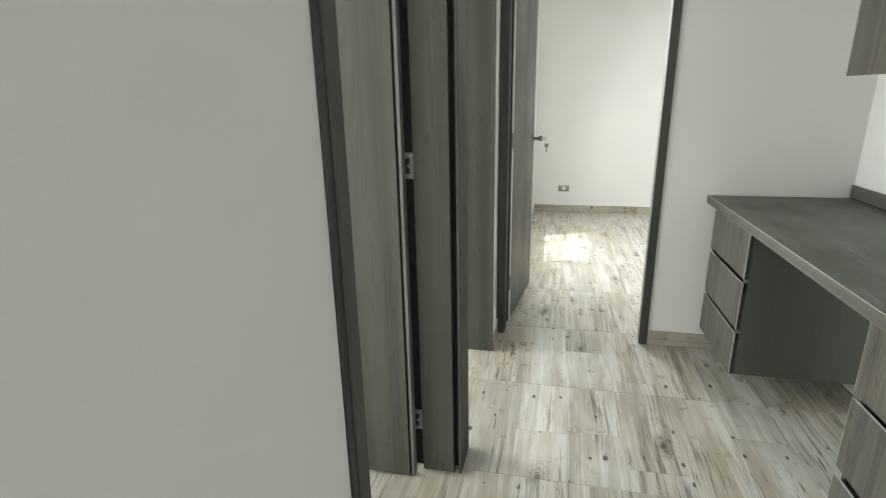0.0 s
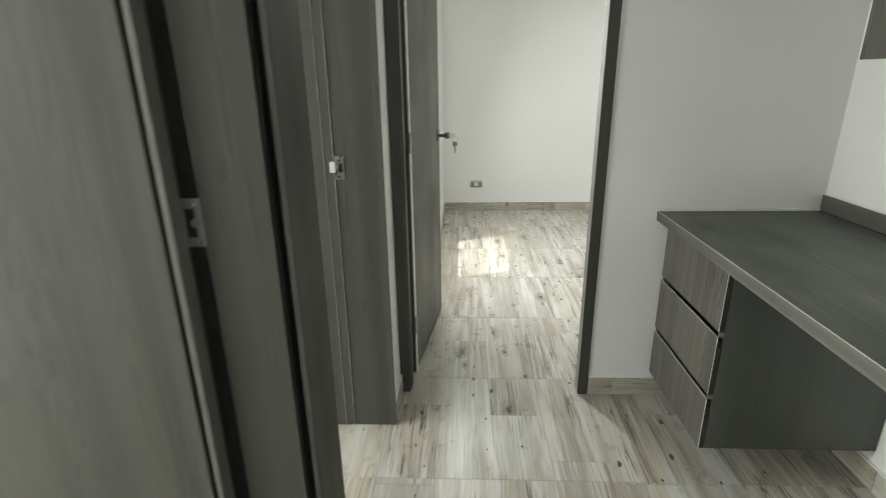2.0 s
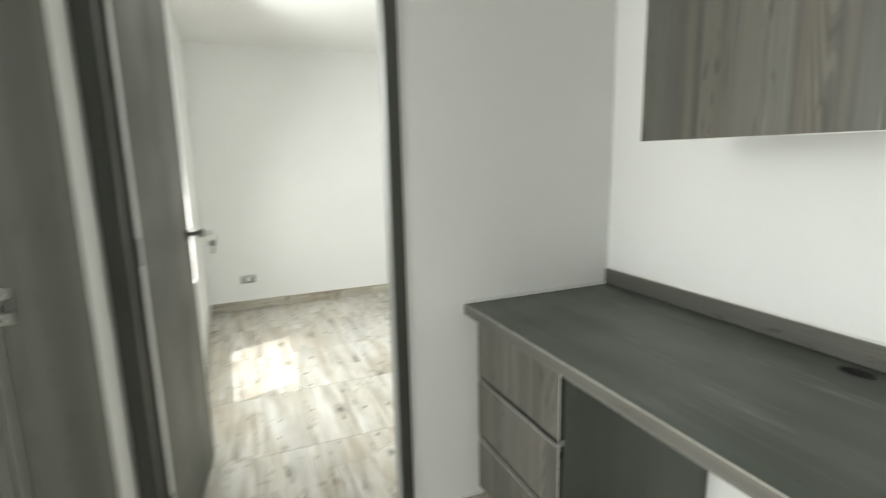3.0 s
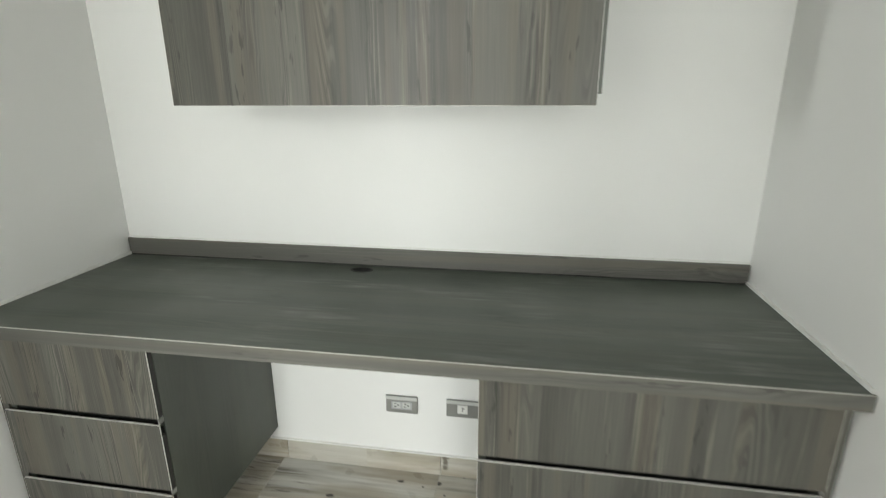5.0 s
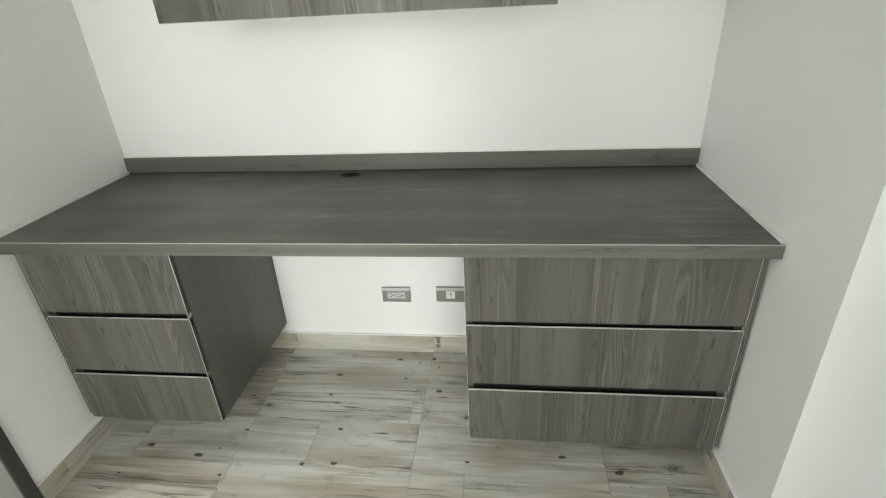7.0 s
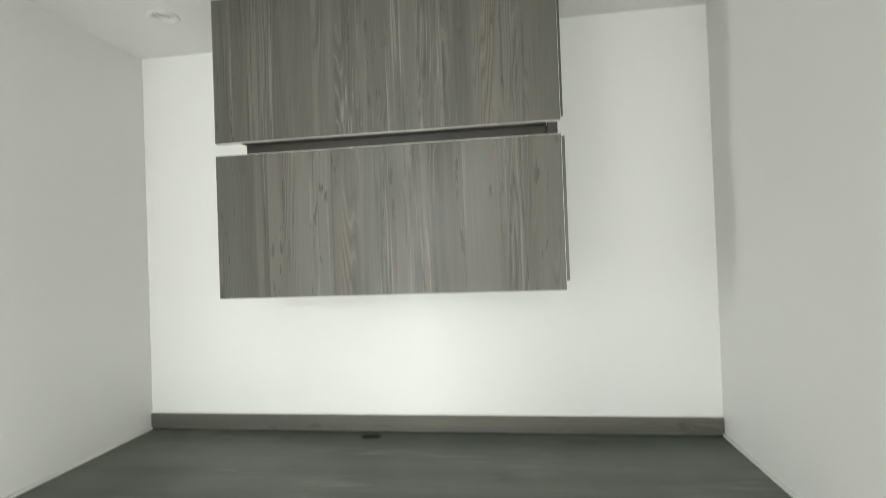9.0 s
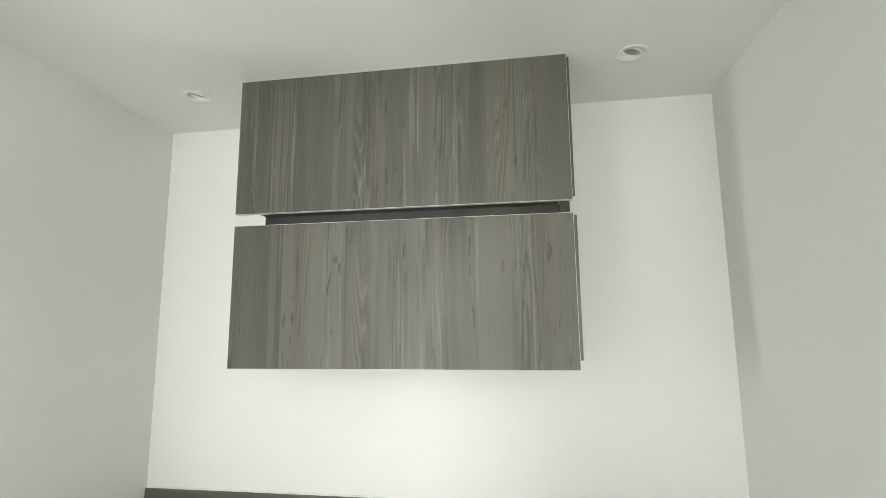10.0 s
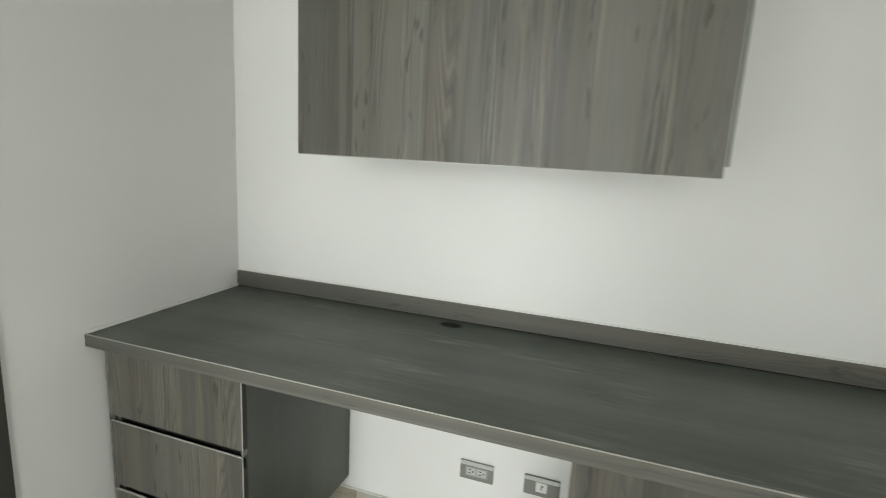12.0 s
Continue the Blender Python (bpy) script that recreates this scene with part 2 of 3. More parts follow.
    if strips:
        gap = m.math("ABSOLUTE", m.math("SUBTRACT", m.math("FRACT", m.math("ADD", m.math("MULTIPLY", m.math("ADD", side, 0.3055), 4.911), 0.5)), 0.5))
        seam = m.math("MULTIPLY", m.step(gap, 0.003, 0.01, 1.0, 0.0), m.step(grain(q, 0.2, 9, 2, 0.5, 17.0), 0.45, 0.6))
        end = m.step(m.math("ABSOLUTE", m.math("SUBTRACT", run, where)), 0.0008, 0.0024, 1.0, 0.0)
        base = m.mix(m.math("MULTIPLY", m.math("MAXIMUM", seam, end), 0.3), base, (0.12, 0.1, 0.08))
    else:
        base = m.mix(0.35, base, (0.33, 0.295, 0.225))
    m.bump(m.math("SUBTRACT", m.math("MULTIPLY", lines, -1.0), crack), 0.12, 0.0012)
    m.bsdf.inputs["Specular IOR Level"].default_value = 0.6
    return m.end(base, m.step(m.noise(q, 14, 3), 0.3, 0.7, 0.27, 0.38))


WALL = paint("wall_paint_white", (0.82, 0.82, 0.803))
# white reveal greyed in its colour, to dim the far window's light on it
REVEAL = paint("reveal_paint_toned_down", (0.27, 0.275, 0.262))
CEILING = paint("ceiling_paint_white", (0.83, 0.83, 0.81))
FRONT = laminate("laminate_upright", 2, (0.070, 0.069, 0.060), (0.106, 0.1045, 0.091), (0.204, 0.19, 0.158), 0.48, 0.98, 0.5)
DESK = laminate("laminate_lengthwise", 1, (0.064, 0.077, 0.061), (0.087, 0.101, 0.082), (0.166, 0.178, 0.15), 0.43, 0.36)
dusty(DESK, 1)
BORDER = laminate("laminate_border", 1, (0.085, 0.084, 0.074), (0.124, 0.122, 0.108), (0.2, 0.193, 0.168), 0.48, 0.75)
SIDE = laminate("laminate_side_dark", 2, (0.073, 0.082, 0.067), (0.092, 0.102, 0.084), (0.13, 0.137, 0.115), 0.42, 0.2)
DOOR = laminate("laminate_door", 2, (0.058, 0.06, 0.05), (0.079, 0.081, 0.068), (0.116, 0.118, 0.098), 0.5, 0.55)
JAMB = laminate("laminate_jamb", 2, (0.058, 0.0605, 0.049), (0.082, 0.085, 0.07), (0.122, 0.124, 0.103), 0.6, 0.55)
FRAME = laminate("laminate_frame", 2, (0.045, 0.047, 0.039), (0.063, 0.0655, 0.055), (0.096, 0.097, 0.082), 0.62, 0.4)
DARK_EDGE_GAP = laminate("laminate_dark_edge_gap", 2, (0.026, 0.0255, 0.021), (0.036, 0.035, 0.03), (0.05, 0.049, 0.042), 0.5, 0.4)
EDGE = plain("edge_band_light", (0.62, 0.61, 0.575), 0.35)
WORN = plain("edge_worn_grey", (0.44, 0.435, 0.40), 0.4)
TILE = printed_tile("printed_plank_tile")
GROUT = plain("grout_grey", (0.46, 0.44, 0.385), 0.9)
DARK = plain("black_parts_and_shade", (0.012, 0.012, 0.011), 0.5)
RUBBER = plain("seal_dark", (0.008, 0.008, 0.007), 0.7)
KNOB = plain("dark_steel", (0.20, 0.20, 0.19), 0.32, 1.0)
STEEL = plain("brushed_steel", (0.62, 0.61, 0.58), 0.3, 1.0)
GALV = plain("galvanised_hinge", (0.28, 0.3, 0.29), 0.42, 0.6)
ALU = plain("leaf_edge_grey", (0.24, 0.245, 0.23), 0.4)
LEAF_EDGE = plain("leaf_edge_band", (0.16, 0.165, 0.15), 0.35)
SILVER = plain("silver_plastic", (0.25, 0.25, 0.235), 0.35, 0.3)
WHITE_PLASTIC = plain("white_plastic", (0.78, 0.78, 0.75), 0.35)
SOCKET = plain("pale_grey_plastic", (0.52, 0.53, 0.51), 0.35)
CAULK = plain("white_caulk", (0.82, 0.82, 0.79), 0.5)
LAMP_GLASS = plain("lamp_glass_grey", (0.42, 0.43, 0.43), 0.2)

# ---------------------------------------------------------------- building helpers


def box(bm, x0, x1, y0, y1, z0, z1, bevel=0.0):
    """A block, with rounded edges where bevel is given."""
    made = bmesh.ops.create_cube(bm, size=1.0, matrix=Matrix.LocRotScale(
        ((x0 + x1) / 2, (y0 + y1) / 2, (z0 + z1) / 2), None, (x1 - x0, y1 - y0, z1 - z0)))
    if bevel:
        edges = {e for v in made["verts"] for e in v.link_edges}
        bmesh.ops.bevel(bm, geom=list(edges), offset=bevel, segments=2, profile=0.5, affect="EDGES")
    return bm


def tube(bm, a, b, r, r2=None, segments=20):
    """A round bar from a to b."""
    a, b = Vector(a), Vector(b)
    m = Matrix.Translation((a + b) / 2) @ (b - a).to_track_quat("Z", "Y").to_matrix().to_4x4()
    bmesh.ops.create_cone(bm, cap_ends=True, segments=segments, radius1=r, radius2=r if r2 is None else r2, depth=(b - a).length, matrix=m)
    return bm


def ring(bm, centre, r, thick, axis=(0, 0, 1), flat=1.0, segments=28, sides=8):
    """A closed ring with a round section."""
    turn = Vector(axis).to_track_quat("Z", "Y").to_matrix().to_4x4()
    rows = []
    for i in range(segments):
        a = 2 * math.pi * i / segments
        row = []
        for j in range(sides):
            b = 2 * math.pi * j / sides
            d = r + thick * math.cos(b)
            row.append(bm.verts.new(Vector(centre) + turn @ Vector((d * math.cos(a), d * math.sin(a), thick * flat * math.sin(b)))))
        rows.append(row)
    for i in range(segments):
        for j in range(sides):
            k, l = (i + 1) % segments, (j + 1) % sides
            bm.faces.new((rows[i][j], rows[k][j], rows[k][l], rows[i][l]))
    return bm


def blocks(*sizes, bevel=0.0):
    bm = bmesh.new()
    for s in sizes:
        box(bm, *s, bevel=bevel)
    return bm


def part(name, bm, material, parent=None, label="", smooth=False):
    """Links a bmesh as one mesh object, under a thing or a part where one is given."""
    mesh = bpy.data.meshes.new(name)
    bm.to_mesh(mesh)
    bm.free()
    mesh.materials.append(material)
    if smooth:
        mesh.polygons.foreach_set("use_smooth", [True] * len(mesh.polygons))
    ob = new(name, mesh)
    ob.parent = parent
    return tagged(ob, label)


def thing(name, place, label, category, group="", kind=""):
    ob = tagged(new(name), label, category, group, kind)
    ob.location = place
    ob.empty_display_size = 0.1
    return ob


def structure(name, bm, material, label, category):
    return tagged(part(name, bm, material), label, category, kind="structure")


# ---------------------------------------------------------------- plan, in metres
CEIL = 2.223
HALL_W, HALL_E = 0.275, 1.06            # the hall's two walls
NOOK_S, NOOK_N, NOOK_E = 1.147, 3.195, 1.88   # the desk nook
FAR_S, FAR_N, FAR_W, FAR_E = 3.33, 6.36, 0.335, 2.6
DOOR_TOP = 2.08
B0 = -0.05                              # walls start under the tiles

wall_label = "smooth white painted plaster wall"
structure("wall_nook_east", blocks((NOOK_E, 2.0, 1.03, NOOK_N, B0, CEIL)), WALL, "white painted wall behind the long desk", "wall")
structure("wall_nook_north", blocks((1.070, 2.0, NOOK_N, FAR_S, B0, CEIL), (HALL_W, 1.070, NOOK_N, FAR_S, DOOR_TOP, CEIL)), WALL,
          "white painted wall between desk nook and bedroom", "wall")
structure("wall_nook_south", blocks((HALL_E, NOOK_E, 1.03, NOOK_S, B0, CEIL)), WALL, "white painted end wall of the desk nook", "wall")
structure("wall_hall_east", blocks((HALL_E, 1.18, -2.0, 1.03, B0, CEIL)), WALL, wall_label + " along the hall", "wall")
structure("wall_hall_west", blocks((0.07, HALL_W - 0.003, 0.63, 1.1855, B0, CEIL)), WALL, wall_label + " before the doorways", "wall")
structure("wall_door_head", blocks((0.07, HALL_W - 0.003, 1.2005, 2.9795, DOOR_TOP, CEIL)), WALL, wall_label + " above two doorways", "wall")
structure("wall_corner_west", blocks((0.07, HALL_W, 2.98, FAR_S, B0, CEIL)), WALL, wall_label + " beside the bedroom door", "wall")
structure("wall_hall_south", blocks((ROOM_W - 0.14, 0.3, -2.2, -2.0, B0, CEIL), (1.04, 1.18, -2.2, -2.0, B0, CEIL), (0.3, 1.04, -2.2, -2.0, B0, 0.45),
                                    (0.3, 1.04, -2.2, -2.0, 2.12, CEIL)), WALL, wall_label + " with a window opening", "wall")
structure("wall_bedroom_north", blocks((0.235, 2.72, FAR_N, FAR_N + 0.12, B0, CEIL)), WALL, "bare white bedroom wall with an outlet", "wall")
structure("wall_bedroom_east", blocks((FAR_E, FAR_E + 0.12, FAR_S, FAR_N, B0, CEIL)), WALL, wall_label, "wall")
structure("wall_bedroom_south", blocks((2.0, FAR_E + 0.12, 3.2, FAR_S, B0, CEIL)), WALL, wall_label, "wall")
structure("wall_bedroom_west", blocks((0.235, FAR_W, FAR_S, 4.38, B0, CEIL), (0.235, FAR_W, 5.25, FAR_N, B0, CEIL), (0.235, FAR_W, 4.38, 5.25, B0, 0.55),
                                      (0.235, FAR_W, 4.38, 5.25, 2.15, CEIL)), WALL, wall_label + " with a window opening", "wall")
W0 = ROOM_W - 0.14
structure("wall_rooms_west", blocks((W0, ROOM_W, -2.0, -1.85, B0, CEIL), (W0, ROOM_W, 0.15, 0.9, B0, CEIL), (W0, ROOM_W, 1.95, 2.2, B0, CEIL),
                                    (W0, ROOM_W, 3.1, FAR_S, B0, CEIL), (W0, ROOM_W, 0.9, 1.95, B0, 0.12), (W0, ROOM_W, 0.9, 1.95, 2.1, CEIL),
                                    (W0, ROOM_W, 2.2, 3.1, B0, 0.12), (W0, ROOM_W, 2.2, 3.1, 2.1, CEIL),
                                    (W0, ROOM_W, -1.85, 0.15, B0, 0.35), (W0, ROOM_W, -1.85, 0.15, 2.12, CEIL)), WALL, wall_label + " with three window openings", "wall")
structure("wall_rooms_south", blocks((ROOM_W, 0.07, 0.63, 0.75, B0, CEIL)), WALL, wall_label, "wall")
structure("wall_rooms_north", blocks((ROOM_W, 0.07, 3.21, FAR_S, B0, CEIL)), WALL, wall_label, "wall")

# the ceiling, with two round holes for the downlights
LAMPS = ((1.590, 2.886), (1.556, 1.474))
bm = bmesh.new()
loops = [[(ROOM_W - 0.14, -2.2), (FAR_E + 0.12, -2.2), (FAR_E + 0.12, FAR_N + 0.12), (0.235, FAR_N + 0.12), (0.235, FAR_S), (ROOM_W - 0.14, FAR_S)]]
loops += [[(x + 0.036 * math.cos(a), y + 0.036 * math.sin(a)) for a in [2 * math.pi * i / 28 for i in range(28)]] for x, y in LAMPS]
rim = []
for loop in loops:
    vs = [bm.verts.new((x, y, CEIL)) for x, y in loop]
    rim += [bm.edges.new((vs[i], vs[(i + 1) % len(vs)])) for i in range(len(vs))]
bmesh.ops.triangle_fill(bm, use_beauty=True, use_dissolve=False, edges=rim)
up = bmesh.ops.extrude_face_region(bm, geom=list(bm.faces))
bmesh.ops.translate(bm, vec=(0, 0, 0.13), verts=[g for g in up["geom"] if isinstance(g, bmesh.types.BMVert)])
bmesh.ops.recalc_face_normals(bm, faces=bm.faces)
structure("ceiling", bm, CEILING, "smooth matte white plaster ceiling", "ceiling")

# windows of the rooms that light the hall
def window(name, y0, y1, x0, x1, z0, z1, lengthwise=True, bar=0.045, mullion=True):
    bm = bmesh.new()
    b = bar
    if lengthwise:
        mid = (y0 + y1) / 2
        for s in ((x0, x1, y0, y0 + b, z0, z1), (x0, x1, y1 - b, y1, z0, z1), *([(x0, x1, mid - b / 2, mid + b / 2, z0 + b, z1 - b)] if mullion else []),
                  (x0, x1, y0 + b, y1 - b, z0, z0 + b), (x0, x1, y0 + b, y1 - b, z1 - b, z1)):
            box(bm, *s, bevel=0.003)
    else:
        for s in ((x0, x0 + b, y0, y1, z0, z1), (x1 - b, x1, y0, y1, z0, z1), (x0 + b, x1 - b, y0, y1, z0, z0 + b), (x0 + b, x1 - b, y0, y1, z1 - b, z1)):
            box(bm, *s, bevel=0.003)
    return structure(name, bm, ALU, "grey aluminium frame of an unseen window in a wall", "window")


window("window_1", 0.9, 1.95, ROOM_W - 0.12, ROOM_W - 0.07, 0.12, 2.1)
window("window_2", 2.2, 3.1, ROOM_W - 0.12, ROOM_W - 0.07, 0.12, 2.1)
window("window_3", 4.38, 5.25, 0.237, 0.252, 0.55, 2.15, bar=0.02, mullion=False)
# unseen living and south windows, added to hold the lamps behind the camera
window("added_window_5", -1.85, 0.15, ROOM_W - 0.12, ROOM_W - 0.07, 0.35, 2.12)
window("added_window_4", -2.19, -2.14, 0.3, 1.04, 0.45, 2.12, False)

# ---------------------------------------------------------------- door frames


def frame_part(owner, name, *sizes, material=None, bevel=0.0015, label=""):
    return part(name, blocks(*sizes, bevel=bevel), material or FRAME, owner, label)


F = HALL_W + 0.004
frame_a = thing("door_frame", (0, 0, 0), "dark grey wood-grain door frame, latch side in white wall", "door frame", kind="structure")
frame_part(frame_a, "casing", (HALL_W - 0.003, F, 1.208, 1.248, 0, DOOR_TOP + 0.06))
frame_part(frame_a, "casing_edge", (HALL_W - 0.003, F - 0.003, 1.186, 1.2075, 0, DOOR_TOP + 0.06), material=DARK_EDGE_GAP, label="darker outer edge")
frame_part(frame_a, "jamb", (0.066, HALL_W - 0.004, 1.202, 1.234, 0, DOOR_TOP))
frame_part(frame_a, "stop", (0.155, 0.24, 1.234, 1.246, 0, DOOR_TOP))
frame_part(frame_a, "head", (0.066, HALL_W - 0.004, 1.234, 2.05, DOOR_TOP - 0.03, DOOR_TOP - 0.001))

pier = thing("door_frame", (0, 0, 0), "dark grey wood-grain post framing two doorways", "door frame", kind="structure")
frame_part(pier, "jamb", (0.146, 0.256, 2.05, 2.062, 0, DOOR_TOP), material=JAMB)
frame_part(pier, "seal", (0.2565, 0.2745, 2.090, 2.097, 0, DOOR_TOP), material=RUBBER, bevel=0, label="dark rubber seal")
frame_part(pier, "casing", (0.275, 0.285, 2.049, 2.197, 0, DOOR_TOP + 0.06))
frame_part(pier, "post", (0.146, 0.256, 2.066, 2.196, 0, DOOR_TOP), (0.075, 0.1455, 2.086, 2.195, 0, DOOR_TOP), (0.2565, 0.2745, 2.098, 2.195, 0, DOOR_TOP))
frame_part(pier, "hinge_channel", (0.105, 0.1455, 2.076, 2.0855, 0, DOOR_TOP), material=RUBBER, bevel=0, label="dark gap at the hinges")

frame_b = thing("door_frame", (0, 0, 0), "dark grey wood-grain door frame with a steel strike plate", "door frame", kind="structure")
frame_part(frame_b, "jamb", (0.122, 0.283, 2.962, 2.979, 0, DOOR_TOP), material=JAMB)
frame_part(frame_b, "stop", (0.0905, 0.1200, 2.961, 2.979, 0, DOOR_TOP), material=JAMB)
for x in (0.0875, 0.1203):
    frame_part(frame_b, "worn_edge", (x, x + 0.0017, 2.9592, 2.979, 0, DOOR_TOP), material=WORN, bevel=0, label="pale worn edge line")
frame_part(frame_b, "inner_jamb", (-0.03, 0.0872, 2.960, 2.979, 0, DOOR_TOP), material=JAMB)
frame_part(frame_b, "head", (0.0, 0.27, 2.21, 2.949, DOOR_TOP - 0.03, DOOR_TOP - 0.001))
plate = part("strike_plate", blocks((0.126, 0.154, 2.9595, 2.962, 0.976, 1.053), bevel=0.0006), STEEL, frame_b, "small steel strike plate")
part("latch_hole", blocks((0.137, 0.149, 2.9585, 2.9597, 1.000, 1.030)), DARK, plate)
# steel lip coloured white to stand for the window light caught on it
part("lip", blocks((0.108, 0.1265, 2.9535, 2.9575, 1.000, 1.036), bevel=0.0012), WHITE_PLASTIC, plate, "bent steel lip, white put in for the light it catches")

frame_c = thing("door_frame", (0, 0, 0), "dark grey wood-grain door frame of the bedroom", "door frame", kind="structure")
frame_part(frame_c, "casing", (1.034, 1.074, NOOK_N - 0.010, NOOK_N - 0.001, 0, DOOR_TOP + 0.06))
frame_part(frame_c, "jamb", (1.036, 1.0695, NOOK_N, NOOK_N + 0.055, 0, DOOR_TOP), (1.056, 1.0695, NOOK_N + 0.0552, FAR_S, 0, DOOR_TOP), material=REVEAL, label="white inner reveal, toned down to grey for shade")
frame_part(frame_c, "casing", (0.277, 0.318, NOOK_N - 0.010, NOOK_N - 0.001, 0, DOOR_TOP + 0.06))
frame_part(frame_c, "jamb", (0.277, 0.310, NOOK_N, FAR_S, 0, DOOR_TOP))
frame_part(frame_c, "stop", (0.3105, 0.322, NOOK_N + 0.015, FAR_S - 0.055, 0, DOOR_TOP))
frame_part(frame_c, "seal", (0.3105, 0.318, FAR_S - 0.054, FAR_S - 0.045, 0, DOOR_TOP), material=RUBBER, bevel=0, label="dark rubber seal")
frame_part(frame_c, "head", (0.311, 1.0355, NOOK_N + 0.001, FAR_S - 0.001, DOOR_TOP - 0.03, DOOR_TOP - 0.001))

# ---------------------------------------------------------------- doors


def hinge(owner, x, y, z, label="galvanised steel butt hinge"):
    """A butt hinge with a notched plate, its knuckle along z."""
    h = 0.078
    bm = blocks((x + 0.004, x + 0.032, y - 0.0045, y - 0.002, z - h / 2, z + h / 2), bevel=0.0005)
    plate = part("hinge", bm, GALV, owner, label)
    part("hinge_recess", blocks((x + 0.007, x + 0.021, y - 0.0058, y - 0.0046, z - h / 2 + 0.016, z + h / 2 - 0.016)), DARK, plate)
    part("hinge_tab", tube(bmesh.new(), (x + 0.0215, y - 0.0066, z), (x + 0.0215, y - 0.0046, z), 0.0075, segments=18), GALV, plate)
    part("knuckle", tube(bmesh.new(), (x, y - 0.006, z - h / 2), (x, y - 0.006, z + h / 2), 0.0055, segments=14), GALV, plate, smooth=True)
    for dz in (-0.03, 0.03):
        part("screw", tube(bmesh.new(), (x + 0.024, y - 0.0065, z + dz), (x + 0.024, y - 0.0045, z + dz), 0.003, segments=10), STEEL, plate)
    return plate


door_a = thing("door", (0, 0, 0), "grey wood-grain door leaf standing open into a room", "door")
part("leaf", blocks((-0.68, 0.110, 1.998, 2.034, 0.008, DOOR_TOP - 0.035), bevel=0.0015), DOOR, door_a)
part("leaf_groove", blocks((0.1105, 0.1165, 2.008, 2.03, 0.008, DOOR_TOP - 0.035)), RUBBER, door_a, "dark groove")
part("leaf_edge", blocks((0.117, 0.127, 2.0, 2.033, 0.008, DOOR_TOP - 0.035), bevel=0.001), LEAF_EDGE, door_a, "pale grey edge strip")
for z in (0.203, 1.084, 1.86):
    hinge(door_a, 0.114, 2.055, z)

angle = math.degrees(math.atan2(0.087, 0.69))
door_c = thing("door", (0.329, 3.322, 0), "grey wood-grain bedroom door standing open, keys in its lock", "door")
door_c.rotation_euler = (0, 0, radians(-angle))
part("leaf", blocks((-0.034, 0.0, 0.004, 0.695, 0.008, DOOR_TOP - 0.035), bevel=0.0015), DOOR, door_c)
for z in (0.25, 1.05, 1.83):
    part("hinge", tube(bmesh.new(), (0.004, 0.0, z - 0.04), (0.004, 0.0, z + 0.04), 0.006, segments=14), GALV, door_c, smooth=True)
handle = part("door_handle", blocks((0.0005, 0.008, 0.622, 0.672, 0.985, 1.035), bevel=0.003), KNOB, door_c, "brushed steel door knob")
part("neck", tube(bmesh.new(), (0.008, 0.647, 1.010), (0.05, 0.647, 1.010), 0.009, segments=16), KNOB, handle, smooth=True)
part("knob", tube(tube(bmesh.new(), (0.036, 0.647, 1.010), (0.05, 0.647, 1.010), 0.011, 0.019), (0.05, 0.647, 1.010), (0.062, 0.647, 1.010), 0.019, 0.016), KNOB, handle)
part("lock_cylinder", tube(bmesh.new(), (0.0622, 0.647, 1.010), (0.066, 0.647, 1.010), 0.008, segments=14), STEEL, handle, smooth=True)
c_turn = pose(0.329, 3.322, 0, 0, 0, -angle)
keys = thing("key_bunch", c_turn @ Vector((0.066, 0.647, 1.010)), "small steel keys hanging from the door lock", "keys")
part("key_in_lock", blocks((0.0, 0.026, -0.0014, 0.0014, -0.011, 0.011), bevel=0.0006), STEEL, keys)
part("ring", ring(bmesh.new(), (0.024, 0, -0.018), 0.015, 0.0014, (0, 1, 0)), STEEL, keys, smooth=True)
bm = blocks((0.012, 0.036, 0.003, 0.0058, -0.056, -0.031), (0.020, 0.028, 0.003, 0.0058, -0.088, -0.0562), bevel=0.0005)
part("key", bm, KNOB, keys)

# ---------------------------------------------------------------- desk
ZT = 0.806
desk = thing("desk_worktop", (0, 0, 0), "long dark grey wood-grain worktop spanning the nook", "worktop")
# the top, with an oval cable hole
HOLE = (1.802, 1.842, 2.286, 2.352)
bm = bmesh.new()
outer = [(1.28, NOOK_S + 0.002), (NOOK_E - 0.001, NOOK_S + 0.002), (NOOK_E - 0.001, NOOK_N - 0.002), (1.28, NOOK_N - 0.002)]
hole = [((HOLE[0] + HOLE[1]) / 2 + 0.0195 * math.cos(a), (HOLE[2] + HOLE[3]) / 2 + 0.034 * math.sin(a)) for a in [2 * math.pi * i / 28 for i in range(28)]]
rim = []
for loop in (outer, hole):
    vs = [bm.verts.new((x, y, ZT - 0.035)) for x, y in loop]
    rim += [bm.edges.new((vs[i], vs[(i + 1) % len(vs)])) for i in range(len(vs))]
bmesh.ops.triangle_fill(bm, use_beauty=True, use_dissolve=False, edges=rim)
up = bmesh.ops.extrude_face_region(bm, geom=list(bm.faces))
bmesh.ops.translate(bm, vec=(0, 0, 0.035), verts=[g for g in up["geom"] if isinstance(g, bmesh.types.BMVert)])
bmesh.ops.recalc_face_normals(bm, faces=bm.faces)
part("top", bm, DESK, desk)
part("front_edge", blocks((1.2775, 1.2798, NOOK_S + 0.002, NOOK_N - 0.002, ZT - 0.0355, ZT + 0.0005), bevel=0.0008), BORDER, desk)
